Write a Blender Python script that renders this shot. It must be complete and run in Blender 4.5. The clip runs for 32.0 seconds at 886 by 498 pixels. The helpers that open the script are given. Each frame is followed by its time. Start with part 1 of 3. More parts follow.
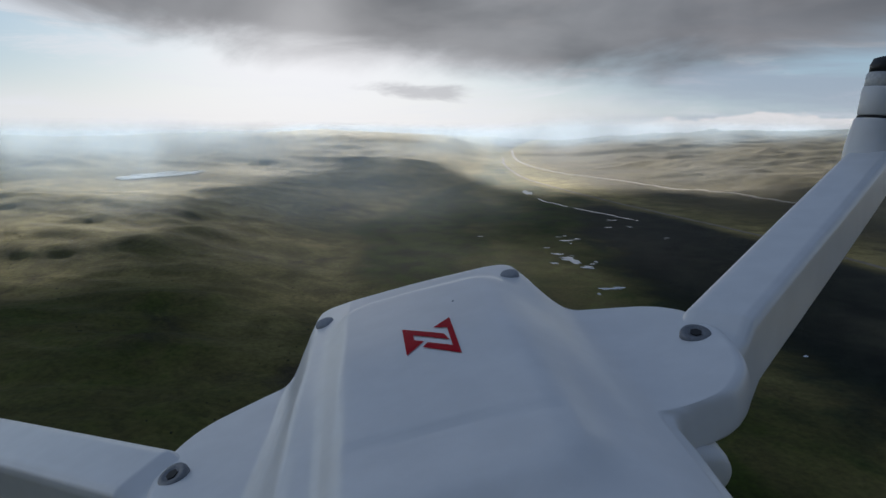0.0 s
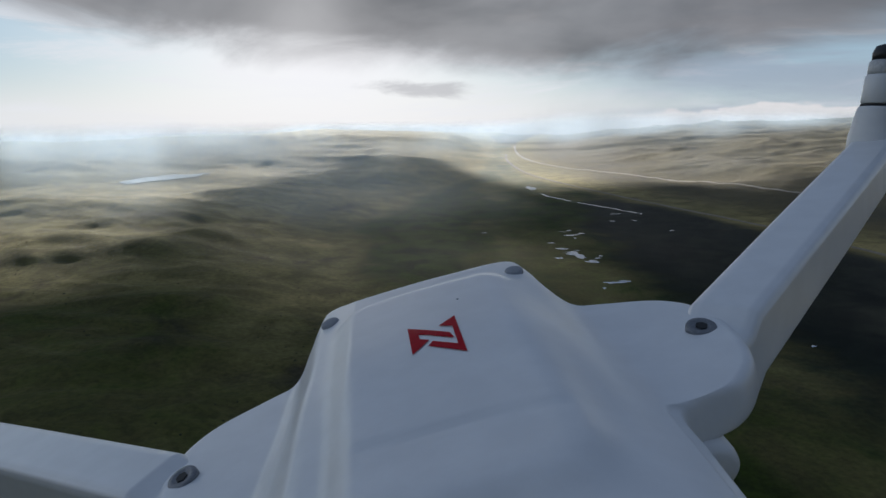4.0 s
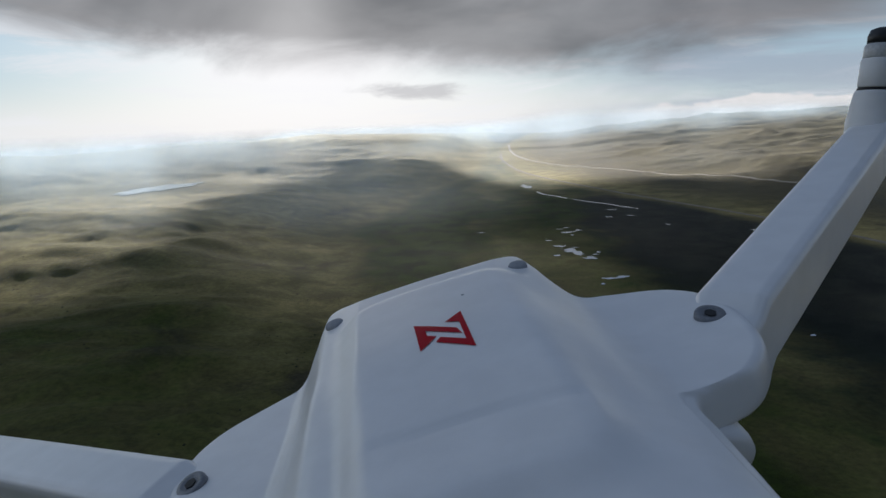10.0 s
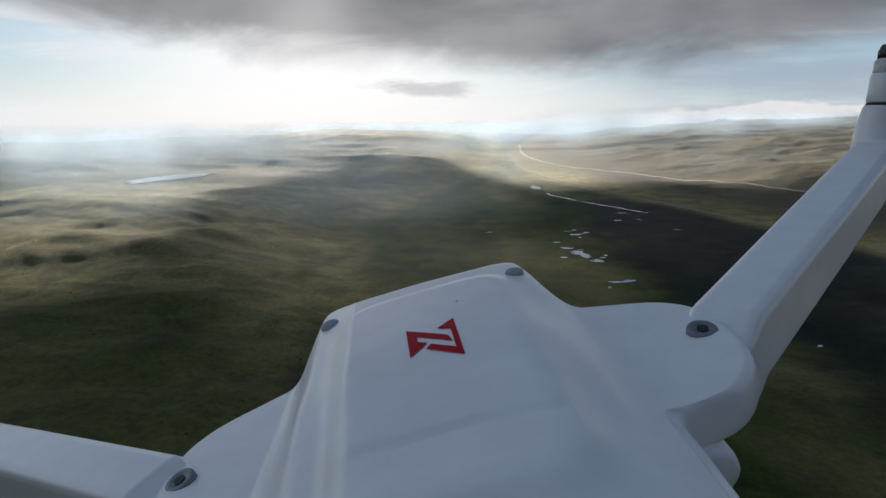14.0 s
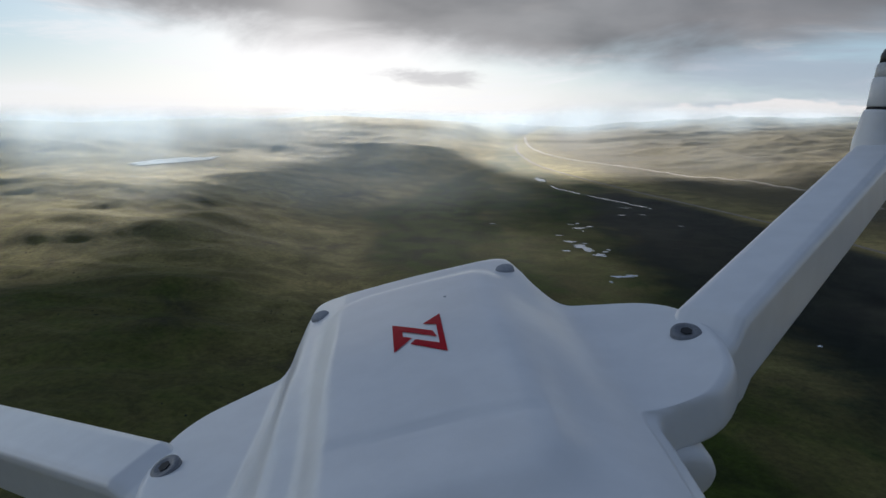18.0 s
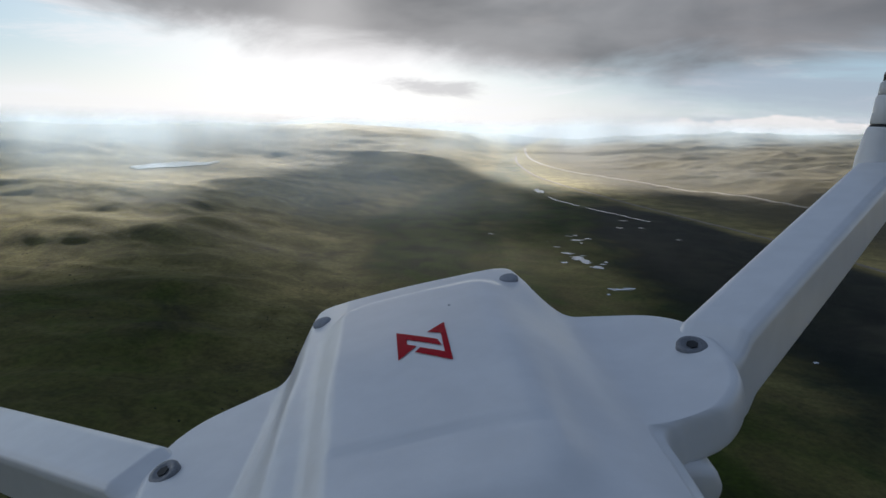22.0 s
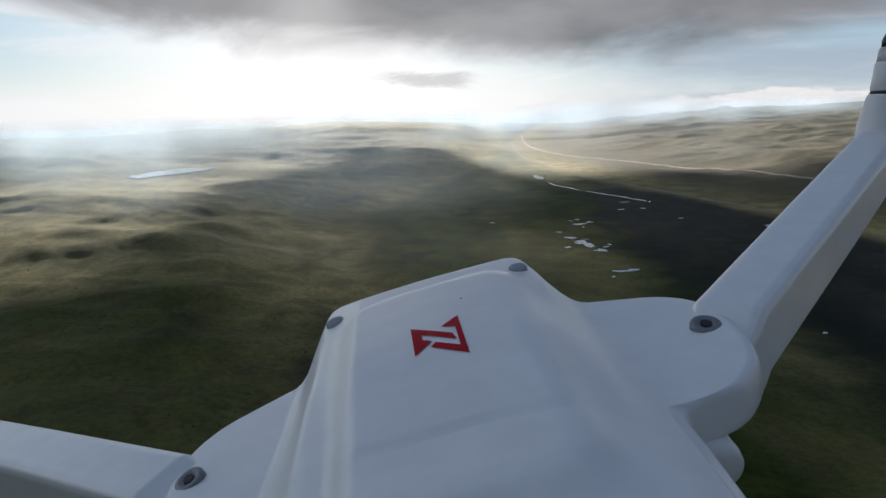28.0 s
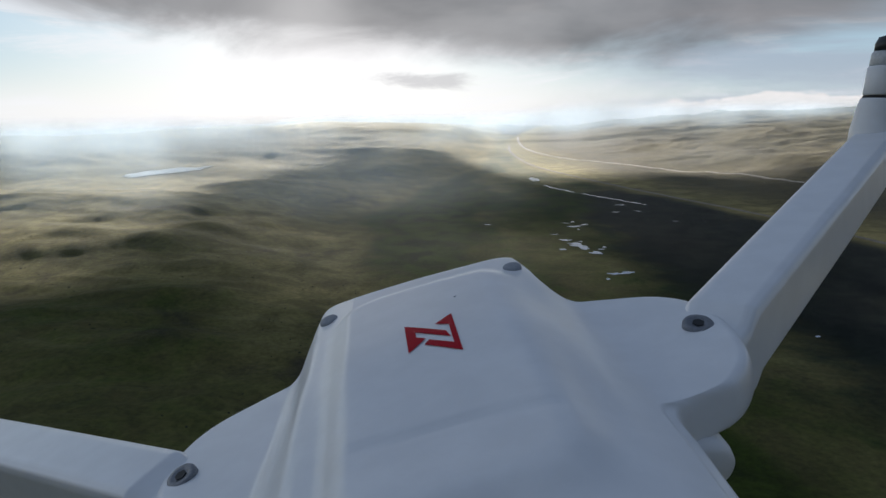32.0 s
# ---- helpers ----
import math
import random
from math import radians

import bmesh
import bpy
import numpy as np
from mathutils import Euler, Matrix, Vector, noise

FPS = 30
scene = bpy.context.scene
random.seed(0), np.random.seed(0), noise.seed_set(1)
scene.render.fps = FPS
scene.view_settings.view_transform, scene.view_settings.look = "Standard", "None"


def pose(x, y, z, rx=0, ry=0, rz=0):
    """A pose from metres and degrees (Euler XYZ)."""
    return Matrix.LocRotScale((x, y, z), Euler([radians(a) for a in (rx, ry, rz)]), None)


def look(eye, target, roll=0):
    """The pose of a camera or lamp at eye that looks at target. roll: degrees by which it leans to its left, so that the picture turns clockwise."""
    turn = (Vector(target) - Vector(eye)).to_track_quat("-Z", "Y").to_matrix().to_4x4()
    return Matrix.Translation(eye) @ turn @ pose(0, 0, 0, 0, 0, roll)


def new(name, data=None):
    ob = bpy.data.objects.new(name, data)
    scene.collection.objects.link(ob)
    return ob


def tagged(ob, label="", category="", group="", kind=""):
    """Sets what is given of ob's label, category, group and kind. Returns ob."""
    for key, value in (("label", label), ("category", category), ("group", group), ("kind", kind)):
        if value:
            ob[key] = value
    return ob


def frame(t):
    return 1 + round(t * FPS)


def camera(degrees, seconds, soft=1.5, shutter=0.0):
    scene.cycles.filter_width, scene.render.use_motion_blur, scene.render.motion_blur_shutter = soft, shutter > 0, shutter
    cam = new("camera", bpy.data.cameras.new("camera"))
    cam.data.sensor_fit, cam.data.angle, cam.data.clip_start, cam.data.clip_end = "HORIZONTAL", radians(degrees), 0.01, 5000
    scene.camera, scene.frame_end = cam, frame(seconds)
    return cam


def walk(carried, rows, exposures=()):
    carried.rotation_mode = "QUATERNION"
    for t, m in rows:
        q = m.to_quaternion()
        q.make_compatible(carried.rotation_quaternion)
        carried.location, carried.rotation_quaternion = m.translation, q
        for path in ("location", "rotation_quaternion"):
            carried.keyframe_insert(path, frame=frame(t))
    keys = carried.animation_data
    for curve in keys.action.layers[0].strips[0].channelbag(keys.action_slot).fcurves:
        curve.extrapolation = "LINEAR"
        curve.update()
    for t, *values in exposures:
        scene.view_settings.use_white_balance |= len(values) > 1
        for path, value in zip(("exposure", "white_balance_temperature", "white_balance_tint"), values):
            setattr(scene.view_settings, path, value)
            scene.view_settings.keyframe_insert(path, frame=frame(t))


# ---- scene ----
cam = camera(72.0, 32.0, soft=1.5)
walk(cam, [
    (0.0, pose(-0.0063, -0.0025, 119.9966, 78.25, -0.98, -1.29)),
    (0.5, pose(-0.0047, -0.0025, 119.9970, 78.04, -2.16, -0.80)),
    (1.0, pose(-0.0047, -0.0023, 119.9973, 78.02, -1.64, -1.05)),
    (1.5, pose(-0.0069, -0.0018, 119.9974, 78.00, 1.46, -0.31)),
    (2.0, pose(-0.0072, -0.0028, 119.9973, 77.66, 1.39, -0.61)),
    (2.5, pose(-0.0057, -0.0023, 119.9975, 77.93, -0.47, -0.65)),
    (3.0, pose(-0.0056, -0.0022, 119.9971, 78.05, -1.39, -1.02)),
    (3.5, pose(-0.0058, -0.0026, 119.9972, 77.97, 0.09, -0.91)),
    (5.5, pose(-0.0070, -0.0021, 119.9968, 78.14, 0.47, -1.43)),
    (6.0, pose(-0.0089, 0.0005, 119.9941, 78.17, 2.14, -1.44)),
    (6.5, pose(-0.0080, -0.0006, 119.9946, 78.53, 1.77, -1.71)),
    (7.0, pose(-0.0093, -0.0013, 119.9927, 78.27, 2.95, -1.80)),
    (7.5, pose(-0.0086, -0.0012, 119.9926, 78.19, 2.58, -1.70)),
    (8.0, pose(-0.0076, -0.0014, 119.9935, 78.45, 1.21, -1.99)),
    (8.5, pose(-0.0084, -0.0006, 119.9948, 78.34, 2.59, -1.59)),
    (9.0, pose(-0.0083, 0.0001, 119.9953, 78.49, 2.50, -1.65)),
    (9.5, pose(-0.0096, 0.0003, 119.9943, 78.06, 3.09, -1.66)),
    (10.0, pose(-0.0089, -0.0004, 119.9940, 78.09, 2.06, -1.73)),
    (10.5, pose(-0.0081, -0.0003, 119.9962, 78.11, 1.53, -1.44)),
    (11.0, pose(-0.0066, -0.0025, 119.9973, 77.70, 1.10, -1.25)),
    (11.5, pose(-0.0070, -0.0003, 119.9969, 78.02, 0.97, -1.05)),
    (12.0, pose(-0.0059, -0.0019, 119.9981, 77.64, 1.78, -0.32)),
    (12.5, pose(-0.0047, -0.0008, 119.9977, 77.76, 0.50, -0.71)),
    (13.0, pose(-0.0018, -0.0019, 119.9976, 77.75, -0.37, -0.99)),
    (13.5, pose(-0.0028, -0.0005, 119.9982, 77.98, 0.49, -0.63)),
    (15.5, pose(-0.0032, -0.0027, 119.9970, 77.62, -0.17, -1.03)),
    (16.0, pose(-0.0038, -0.0031, 119.9986, 77.54, 1.36, -0.60)),
    (16.5, pose(-0.0047, -0.0028, 120.0010, 77.47, 1.83, -0.67)),
    (17.0, pose(-0.0041, -0.0003, 120.0011, 77.70, 1.83, 0.01)),
    (17.5, pose(-0.0005, -0.0024, 119.9995, 76.77, 0.01, -0.04)),
    (18.0, pose(0.0038, -0.0016, 120.0012, 77.00, -1.07, -0.13)),
    (18.5, pose(0.0034, -0.0035, 120.0068, 77.38, 0.31, 0.01)),
    (19.0, pose(-0.0034, -0.0022, 119.9999, 76.79, 3.27, -0.16)),
    (19.5, pose(-0.0044, -0.0013, 120.0006, 77.11, 1.47, 0.00)),
    (20.0, pose(-0.0018, -0.0010, 119.9999, 77.27, -2.04, -0.26)),
    (20.5, pose(-0.0011, -0.0022, 119.9984, 77.33, -1.58, 0.63)),
    (21.0, pose(0.0010, -0.0024, 119.9979, 77.15, -2.63, 1.05)),
    (21.5, pose(0.0027, -0.0009, 120.0001, 77.52, -3.86, 0.80)),
    (22.0, pose(0.0001, -0.0004, 120.0002, 77.87, -2.20, -0.07)),
    (22.5, pose(-0.0051, -0.0009, 119.9979, 77.49, 4.49, 0.38)),
    (23.0, pose(-0.0026, -0.0021, 119.9989, 77.54, 0.95, -1.02)),
    (23.5, pose(-0.0028, -0.0029, 119.9994, 77.78, 1.52, -0.55)),
    (24.0, pose(-0.0023, -0.0032, 119.9975, 77.33, 0.73, -0.87)),
    (24.5, pose(-0.0033, -0.0021, 119.9991, 77.55, 2.90, -0.57)),
    (25.0, pose(-0.0031, -0.0024, 119.9995, 77.49, 2.77, -1.09)),
    (25.5, pose(-0.0043, -0.0025, 120.0002, 77.66, 2.60, -0.77)),
    (27.5, pose(-0.0034, -0.0009, 120.0008, 77.30, 0.94, -0.63)),
    (28.0, pose(-0.0030, -0.0010, 120.0014, 77.11, 1.11, -0.53)),
    (28.5, pose(-0.0029, -0.0008, 120.0016, 77.07, 0.80, -0.72)),
    (29.0, pose(-0.0034, -0.0011, 120.0023, 76.93, 1.06, -0.46)),
    (29.5, pose(-0.0028, -0.0008, 120.0007, 77.14, 0.25, -0.75)),
    (30.0, pose(-0.0045, -0.0012, 120.0006, 77.13, 1.52, -0.63)),
    (30.5, pose(-0.0031, -0.0012, 120.0011, 76.96, 0.60, -0.66)),
    (31.0, pose(-0.0033, -0.0015, 120.0001, 77.08, 1.00, -0.50)),
    (31.5, pose(-0.0041, -0.0016, 120.0003, 77.43, 1.06, -0.49)),
    (32.0, pose(-0.0026, -0.0020, 120.0000, 77.23, 0.61, -0.88)),
], exposures=[(0.0, 1.36, 6280, 12), (6.0, 1.42, 6320, 12), (12.0, 1.49, 6430, 12), (17.0, 1.56, 6450, 12), (32.0, 1.61, 6450, 12)])

# ---------------------------------------------------------------- sky, sun
SUN_EL, SUN_AZ = 19.5, -11.0          # degrees; azimuth from +y towards +x
SUN_DIR = Vector((math.sin(radians(SUN_AZ)) * math.cos(radians(SUN_EL)),
                  math.cos(radians(SUN_AZ)) * math.cos(radians(SUN_EL)), math.sin(radians(SUN_EL))))


class Nodes:
    """Short hand for a node tree."""

    def __init__(self, tree):
        self.tree = tree
        tree.nodes.clear()

    def add(self, kind, **settings):
        n = self.tree.nodes.new(kind)
        for k, v in settings.items():
            if k == "blend":
                n.blend_type = v
            elif k == "op":
                n.operation = v
            elif k == "dtype":
                n.data_type = v
        return n

    def join(self, a, b):
        self.tree.links.new(a, b)

    def put(self, socket, v):
        if isinstance(v, bpy.types.NodeSocket):
            self.join(v, socket)
        else:
            socket.default_value = v

    def math(self, op, a, b=0.0, c=0.0):
        n = self.add("ShaderNodeMath", op=op)
        for s, v in zip(n.inputs, (a, b, c)):
            self.put(s, v)
        return n.outputs[0]

    def mix(self, f, a, b, blend="MIX"):
        n = self.add("ShaderNodeMix", dtype="RGBA", blend=blend)
        n.clamp_factor = True
        self.put(n.inputs[0], f)
        for s, v in ((n.inputs[6], a), (n.inputs[7], b)):
            self.put(s, v if isinstance(v, bpy.types.NodeSocket) or len(v) == 4 else (*v, 1))
        return n.outputs[2]

    def span(self, v, lo, hi, a=0.0, b=1.0, smooth=True):
        n = self.add("ShaderNodeMapRange")
        n.interpolation_type = "SMOOTHSTEP" if smooth else "LINEAR"
        for s, x in zip(n.inputs, (v, lo, hi, a, b)):
            self.put(s, x)
        return n.outputs[0]

    def noise(self, vec, scale, detail=4.0, rough=0.55, warp=0.0):
        n = self.add("ShaderNodeTexNoise")
        self.put(n.inputs["Vector"], vec)
        n.inputs["Scale"].default_value = scale
        n.inputs["Detail"].default_value = detail
        n.inputs["Roughness"].default_value = rough
        n.inputs["Distortion"].default_value = warp
        return n.outputs[0]

    def stretch(self, vec, scale, at=(0, 0, 0)):
        n = self.add("ShaderNodeMapping")
        self.put(n.inputs[0], vec)
        n.inputs[1].default_value = at
        n.inputs[3].default_value = scale
        return n.outputs[0]


def make_world():
    w = bpy.data.worlds.new("sky")
    scene.world = w
    w.use_nodes = True
    n = Nodes(w.node_tree)
    sky = n.add("ShaderNodeTexSky")
    sky.sky_type = "NISHITA"
    sky.sun_disc = False
    sky.sun_elevation, sky.sun_rotation = radians(SUN_EL), radians(SUN_AZ)
    sky.air_density, sky.dust_density = 1.0, 0.6
    blue = n.mix(0.6, n.mix(1.0, sky.outputs[0], (0.055, 0.064, 0.072), "MULTIPLY"), (0.44, 0.64, 0.80))
    way = n.add("ShaderNodeTexCoord").outputs["Generated"]
    sep = n.add("ShaderNodeSeparateXYZ")
    n.join(way, sep.inputs[0])
    x, y, z = sep.outputs
    az = n.math("MULTIPLY", n.math("ARCTAN2", x, y), 57.2958)
    el = n.math("MULTIPLY", n.math("ARCSINE", z), 57.2958)
    comb = n.add("ShaderNodeCombineXYZ")
    n.join(az, comb.inputs[0])
    n.join(el, comb.inputs[1])
    plane = comb.outputs[0]                                     # degrees across, degrees up
    # glow of the veiled sun
    d2 = n.math("ADD", n.math("POWER", n.math("MULTIPLY", n.math("SUBTRACT", az, SUN_AZ + 1.0), 0.058), 2.0),
                n.math("POWER", n.math("MULTIPLY", n.math("SUBTRACT", el, 5.0), 0.14), 2.0))
    glow = n.math("EXPONENT", n.math("MULTIPLY", d2, -1.0))
    low = n.math("MULTIPLY", n.math("EXPONENT", n.math("MULTIPLY", n.math("MULTIPLY", el, el), -0.16)), n.math("MULTIPLY", n.span(az, 28.0, 6.0, 0.25, 1.0), n.span(az, 75.0, 42.0, 0.1, 1.0)))     # bright band on the horizon
    # thin white streaks
    s1 = n.noise(n.stretch(plane, (0.060, 0.34, 1.0), (3.1, 0.4, 0)), 1.0, 9.0, 0.66, 0.7)
    streak = n.span(s1, 0.47, 0.64)
    col = n.mix(n.math("MULTIPLY", streak, 0.75), blue, (0.80, 0.83, 0.86))
    # blue grey bank low on the sun's far side
    s2 = n.noise(n.stretch(plane, (0.04, 0.42, 1.0), (9.0, 2.0, 0)), 1.0, 5.0, 0.6, 0.3)
    bank = n.math("MULTIPLY", n.span(s2, 0.28, 0.56), n.math("MULTIPLY", n.span(az, 10.0, 24.0), n.span(el, 13.0, 4.0)))
    col = n.mix(n.math("MULTIPLY", bank, 0.75), col, (0.36, 0.43, 0.52))
    col = n.mix(n.math("MULTIPLY", low, 0.75), col, (0.93, 0.94, 0.95))
    col = n.mix(glow, col, (1.05, 1.045, 1.04))
    # heaped white cloud on the far skyline
    s5 = n.noise(n.stretch(plane, (0.22, 0.55, 1.0), (1.0, 6.0, 0)), 1.0, 8.0, 0.62, 0.0)
    heap_top = n.math("ADD", n.span(az, 14.0, 34.0, 0.25, 0.95), n.math("MULTIPLY", n.math("SUBTRACT", s5, 0.44), 2.6))
    heap = n.math("MULTIPLY", n.span(n.math("SUBTRACT", heap_top, el), 0.0, 0.16), n.math("MULTIPLY", n.span(az, 12.0, 22.0), n.span(az, 65.0, 42.0)))
    col = n.mix(n.math("MULTIPLY", heap, 0.85), col, (0.90, 0.875, 0.85))
    # heavy grey cloud overhead with a ragged base
    rag = n.noise(n.stretch(plane, (0.070, 0.15, 1.0), (0.7, 1.3, 0)), 1.0, 8.0, 0.56, 0.5)
    reach = n.math("SUBTRACT", az, 9.0)
    base = n.math("ADD", n.span(az, -5.0, 12.0, 4.0, 3.3), n.math("MULTIPLY", n.math("MULTIPLY", reach, reach), n.span(az, 4.0, 14.0, 0.0020, 0.0036)))
    over = n.math("SUBTRACT", n.math("ADD", el, n.math("MULTIPLY", n.math("SUBTRACT", rag, 0.5), 6.5)), base)
    dark = n.span(over, -1.0, 3.2)
    tone = n.noise(n.stretch(plane, (0.05, 0.11, 1.0), (5.0, 0, 0)), 1.0, 5.0, 0.48, 0.4)
    grey = n.mix(n.span(tone, 0.32, 0.68), (0.15, 0.153, 0.16), (0.33, 0.33, 0.335))
    grey = n.mix(n.span(az, 6.0, 26.0), grey, n.mix(1.0, grey, (0.78, 0.78, 0.80), "MULTIPLY"))
    gap = n.math("EXPONENT", n.math("MULTIPLY", n.math("POWER", n.math("MULTIPLY", n.math("SUBTRACT", az, SUN_AZ), 0.22), 2.0), -1.0))
    grey = n.mix(n.math("MULTIPLY", gap, 0.28), grey, (1.0, 0.99, 0.97))
    col = n.mix(n.math("MULTIPLY", dark, 0.93), col, grey)
    # a loose shred under the base
    r2 = n.noise(n.stretch(plane, (0.16, 0.5, 1.0), (2.0, 0.5, 0)), 1.0, 5.0, 0.6, 0.3)
    shred = n.math("EXPONENT", n.math("MULTIPLY", n.math("ADD",
                   n.math("POWER", n.math("MULTIPLY", n.math("SUBTRACT", az, -1.0), 0.12), 2.0),
                   n.math("POWER", n.math("MULTIPLY", n.math("SUBTRACT", el, 2.7), 1.1), 2.0)), -1.0))
    shred = n.span(n.math("ADD", shred, n.math("MULTIPLY", n.math("SUBTRACT", r2, 0.5), 2.2)), 0.45, 1.05)
    col = n.mix(n.math("MULTIPLY", shred, 0.7), col, (0.55, 0.55, 0.56))
    # the cloud deck closes overhead and behind
    lid = n.math("MULTIPLY", n.span(el, 10.0, 17.0), 0.96)
    col = n.mix(lid, col, n.mix(n.span(tone, 0.3, 0.7), (0.134, 0.188, 0.283), (0.230, 0.303, 0.418)))
    col = n.mix(lid, col, n.mix(n.span(x, -0.7, 0.7), (1.22, 1.2, 1.18), (0.72, 0.74, 0.77)), "MULTIPLY")
    # unseen clear sky to the west, added to brighten the shell's left rim
    clear = n.math("MULTIPLY", n.math("MULTIPLY", n.span(x, -0.60, -0.90), n.span(el, 42.0, 18.0)), n.span(y, -0.35, 0.1))
    col = n.mix(n.math("MULTIPLY", clear, 0.75), col, (0.70, 0.78, 0.86))
    # unseen heavier cloud to the east, added to dim the shell's right slope
    heavy = n.math("MULTIPLY", n.span(x, 0.62, 0.88), n.span(el, 2.0, 9.0))
    col = n.mix(n.math("MULTIPLY", heavy, 0.75), col, (0.16, 0.20, 0.27))
    back = n.math("MULTIPLY", n.span(y, -0.05, -0.45), 0.8)
    col = n.mix(back, col, (0.065, 0.092, 0.140))
    # nothing below the horizon but dim ground light
    col = n.mix(n.span(el, -3.0, -8.0), col, (0.05, 0.05, 0.035))
    bg = n.add("ShaderNodeBackground")
    n.join(col, bg.inputs[0])
    bg.inputs[1].default_value = 0.336
    out = n.add("ShaderNodeOutputWorld")
    n.join(bg.outputs[0], out.inputs[0])


make_world()
sun = new("sun", bpy.data.lights.new("sun", "SUN"))
sun.data.energy, sun.data.angle, sun.data.color = 5.0, radians(0.6), (1.0, 0.955, 0.89)
sun.matrix_world = look(SUN_DIR * 3000, (0, 0, 0))


# ---------------------------------------------------------------- materials
def material(name):
    m = bpy.data.materials.new(name)
    m.use_nodes = True
    n = Nodes(m.node_tree)
    out = n.add("ShaderNodeOutputMaterial")
    return m, n, out


def principled(n, out, colour, rough=0.5, metal=0.0, bump=None, strength=0.2, distance=0.01):
    p = n.add("ShaderNodeBsdfPrincipled")
    n.put(p.inputs["Base Color"], colour if isinstance(colour, bpy.types.NodeSocket) else (*colour, 1))
    n.put(p.inputs["Roughness"], rough)
    p.inputs["Metallic"].default_value = metal
    if bump is not None:
        b = n.add("ShaderNodeBump")
        b.inputs["Strength"].default_value = strength
        b.inputs["Distance"].default_value = distance
        n.join(bump, b.inputs["Height"])
        n.join(b.outputs[0], p.inputs["Normal"])
    n.join(p.outputs[0], out.inputs[0])
    return p


def where(n):
    return n.add("ShaderNodeNewGeometry").outputs["Position"]


def own(n):
    return n.add("ShaderNodeTexCoord").outputs["Object"]


def grass_material():
    m, n, out = material("grassland")
    p = where(n)
    wide = n.noise(p, 0.006, 5.0, 0.6, 0.4)
    mid = n.noise(p, 0.035, 6.0, 0.62, 0.5)
    fine = n.noise(p, 0.35, 6.0, 0.7)
    tuft = n.noise(p, 1.4, 3.0, 0.7)
    dry = n.mix(n.span(mid, 0.34, 0.66), (0.140, 0.118, 0.042), (0.285, 0.238, 0.092))
    dry = n.mix(n.span(wide, 0.36, 0.66), dry, n.mix(n.span(mid, 0.35, 0.7), (0.092, 0.086, 0.026), (0.185, 0.162, 0.056)))
    heath = n.mix(n.span(n.noise(p, 0.012, 6.0, 0.65, 0.8), 0.54, 0.72), dry, (0.070, 0.057, 0.033))
    # grass green of the flats, kept dark as it also dims the near slopes
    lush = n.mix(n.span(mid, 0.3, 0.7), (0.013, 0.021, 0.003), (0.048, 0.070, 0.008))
    # wet bog's dark green, deepened to near black for the cloud shade on it
    bog_shade = n.mix(n.span(mid, 0.35, 0.68), (0.006, 0.009, 0.007), (0.016, 0.022, 0.014))
    a = n.add("ShaderNodeAttribute")
    a.attribute_name = "meadow_shade"
    b = n.add("ShaderNodeAttribute")
    b.attribute_name = "marsh"
    c = n.add("ShaderNodeAttribute")
    c.attribute_name = "heather"
    brown = n.mix(n.span(n.noise(p, 0.010, 5.0, 0.6, 0.6), 0.38, 0.66), (0.064, 0.055, 0.028), (0.046, 0.038, 0.024))
    heath = n.mix(n.math("MULTIPLY", c.outputs["Fac"], 0.85), heath, brown)
    edge = n.math("ADD", n.math("MULTIPLY", n.math("SUBTRACT", mid, 0.5), 0.9), n.math("MULTIPLY", n.math("SUBTRACT", n.noise(p, 0.013, 4.0, 0.6, 0.4), 0.5), 1.0))
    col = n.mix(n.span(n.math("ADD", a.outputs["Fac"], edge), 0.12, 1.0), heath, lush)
    col = n.mix(n.span(n.math("ADD", b.outputs["Fac"], edge), 0.12, 0.88), col, bog_shade)
    col = n.mix(0.42, col, n.mix(n.span(fine, 0.28, 0.72), (0.22, 0.22, 0.22), (0.88, 0.88, 0.86)), "OVERLAY")
    col = n.mix(n.span(tuft, 0.62, 0.78), col, n.mix(0.5, col, (0.016, 0.018, 0.006)))
    h = n.math("ADD", n.math("MULTIPLY", fine, 1.0), n.math("MULTIPLY", tuft, 0.35))
    q = principled(n, out, col, 0.92, 0.0, h, 1.0, 0.75)
    q.inputs["Specular IOR Level"].default_value = 0.15
    return m


def shell_material():
    m, n, out = material("white_lacquer")
    p = own(n)
    dust = n.noise(p, 40.0, 5.0, 0.6)
    speck = n.noise(p, 900.0, 2.0, 0.5)
    col = n.mix(n.span(dust, 0.3, 0.75), (0.79, 0.795, 0.80), (0.85, 0.855, 0.86))
    rough = n.span(dust, 0.3, 0.7, 0.29, 0.33)
    q = principled(n, out, col, rough, 0.0, speck, 0.05, 0.0005)
    q.inputs["Specular IOR Level"].default_value = 0.5
    return m


def plain(name, colour, rough, metal=0.0, grain=300.0, depth=0.1, vary=0.25):
    m, n, out = material(name)
    g = n.noise(own(n), grain, 4.0, 0.6)
    lo = tuple(c * (1 - vary) for c in colour)
    col = n.mix(n.span(g, 0.3, 0.7), lo, colour)
    principled(n, out, col, rough, metal, g, depth, 0.0006)
    return m


def water_material():
    m, n, out = material("pond_water")
    p = where(n)
    rip = n.noise(p, 0.6, 4.0, 0.6)
    q = principled(n, out, (0.78, 0.80, 0.82), 0.10, 0.75, rip, 0.05, 0.10)
    q.inputs["IOR"].default_value = 1.33
    return m


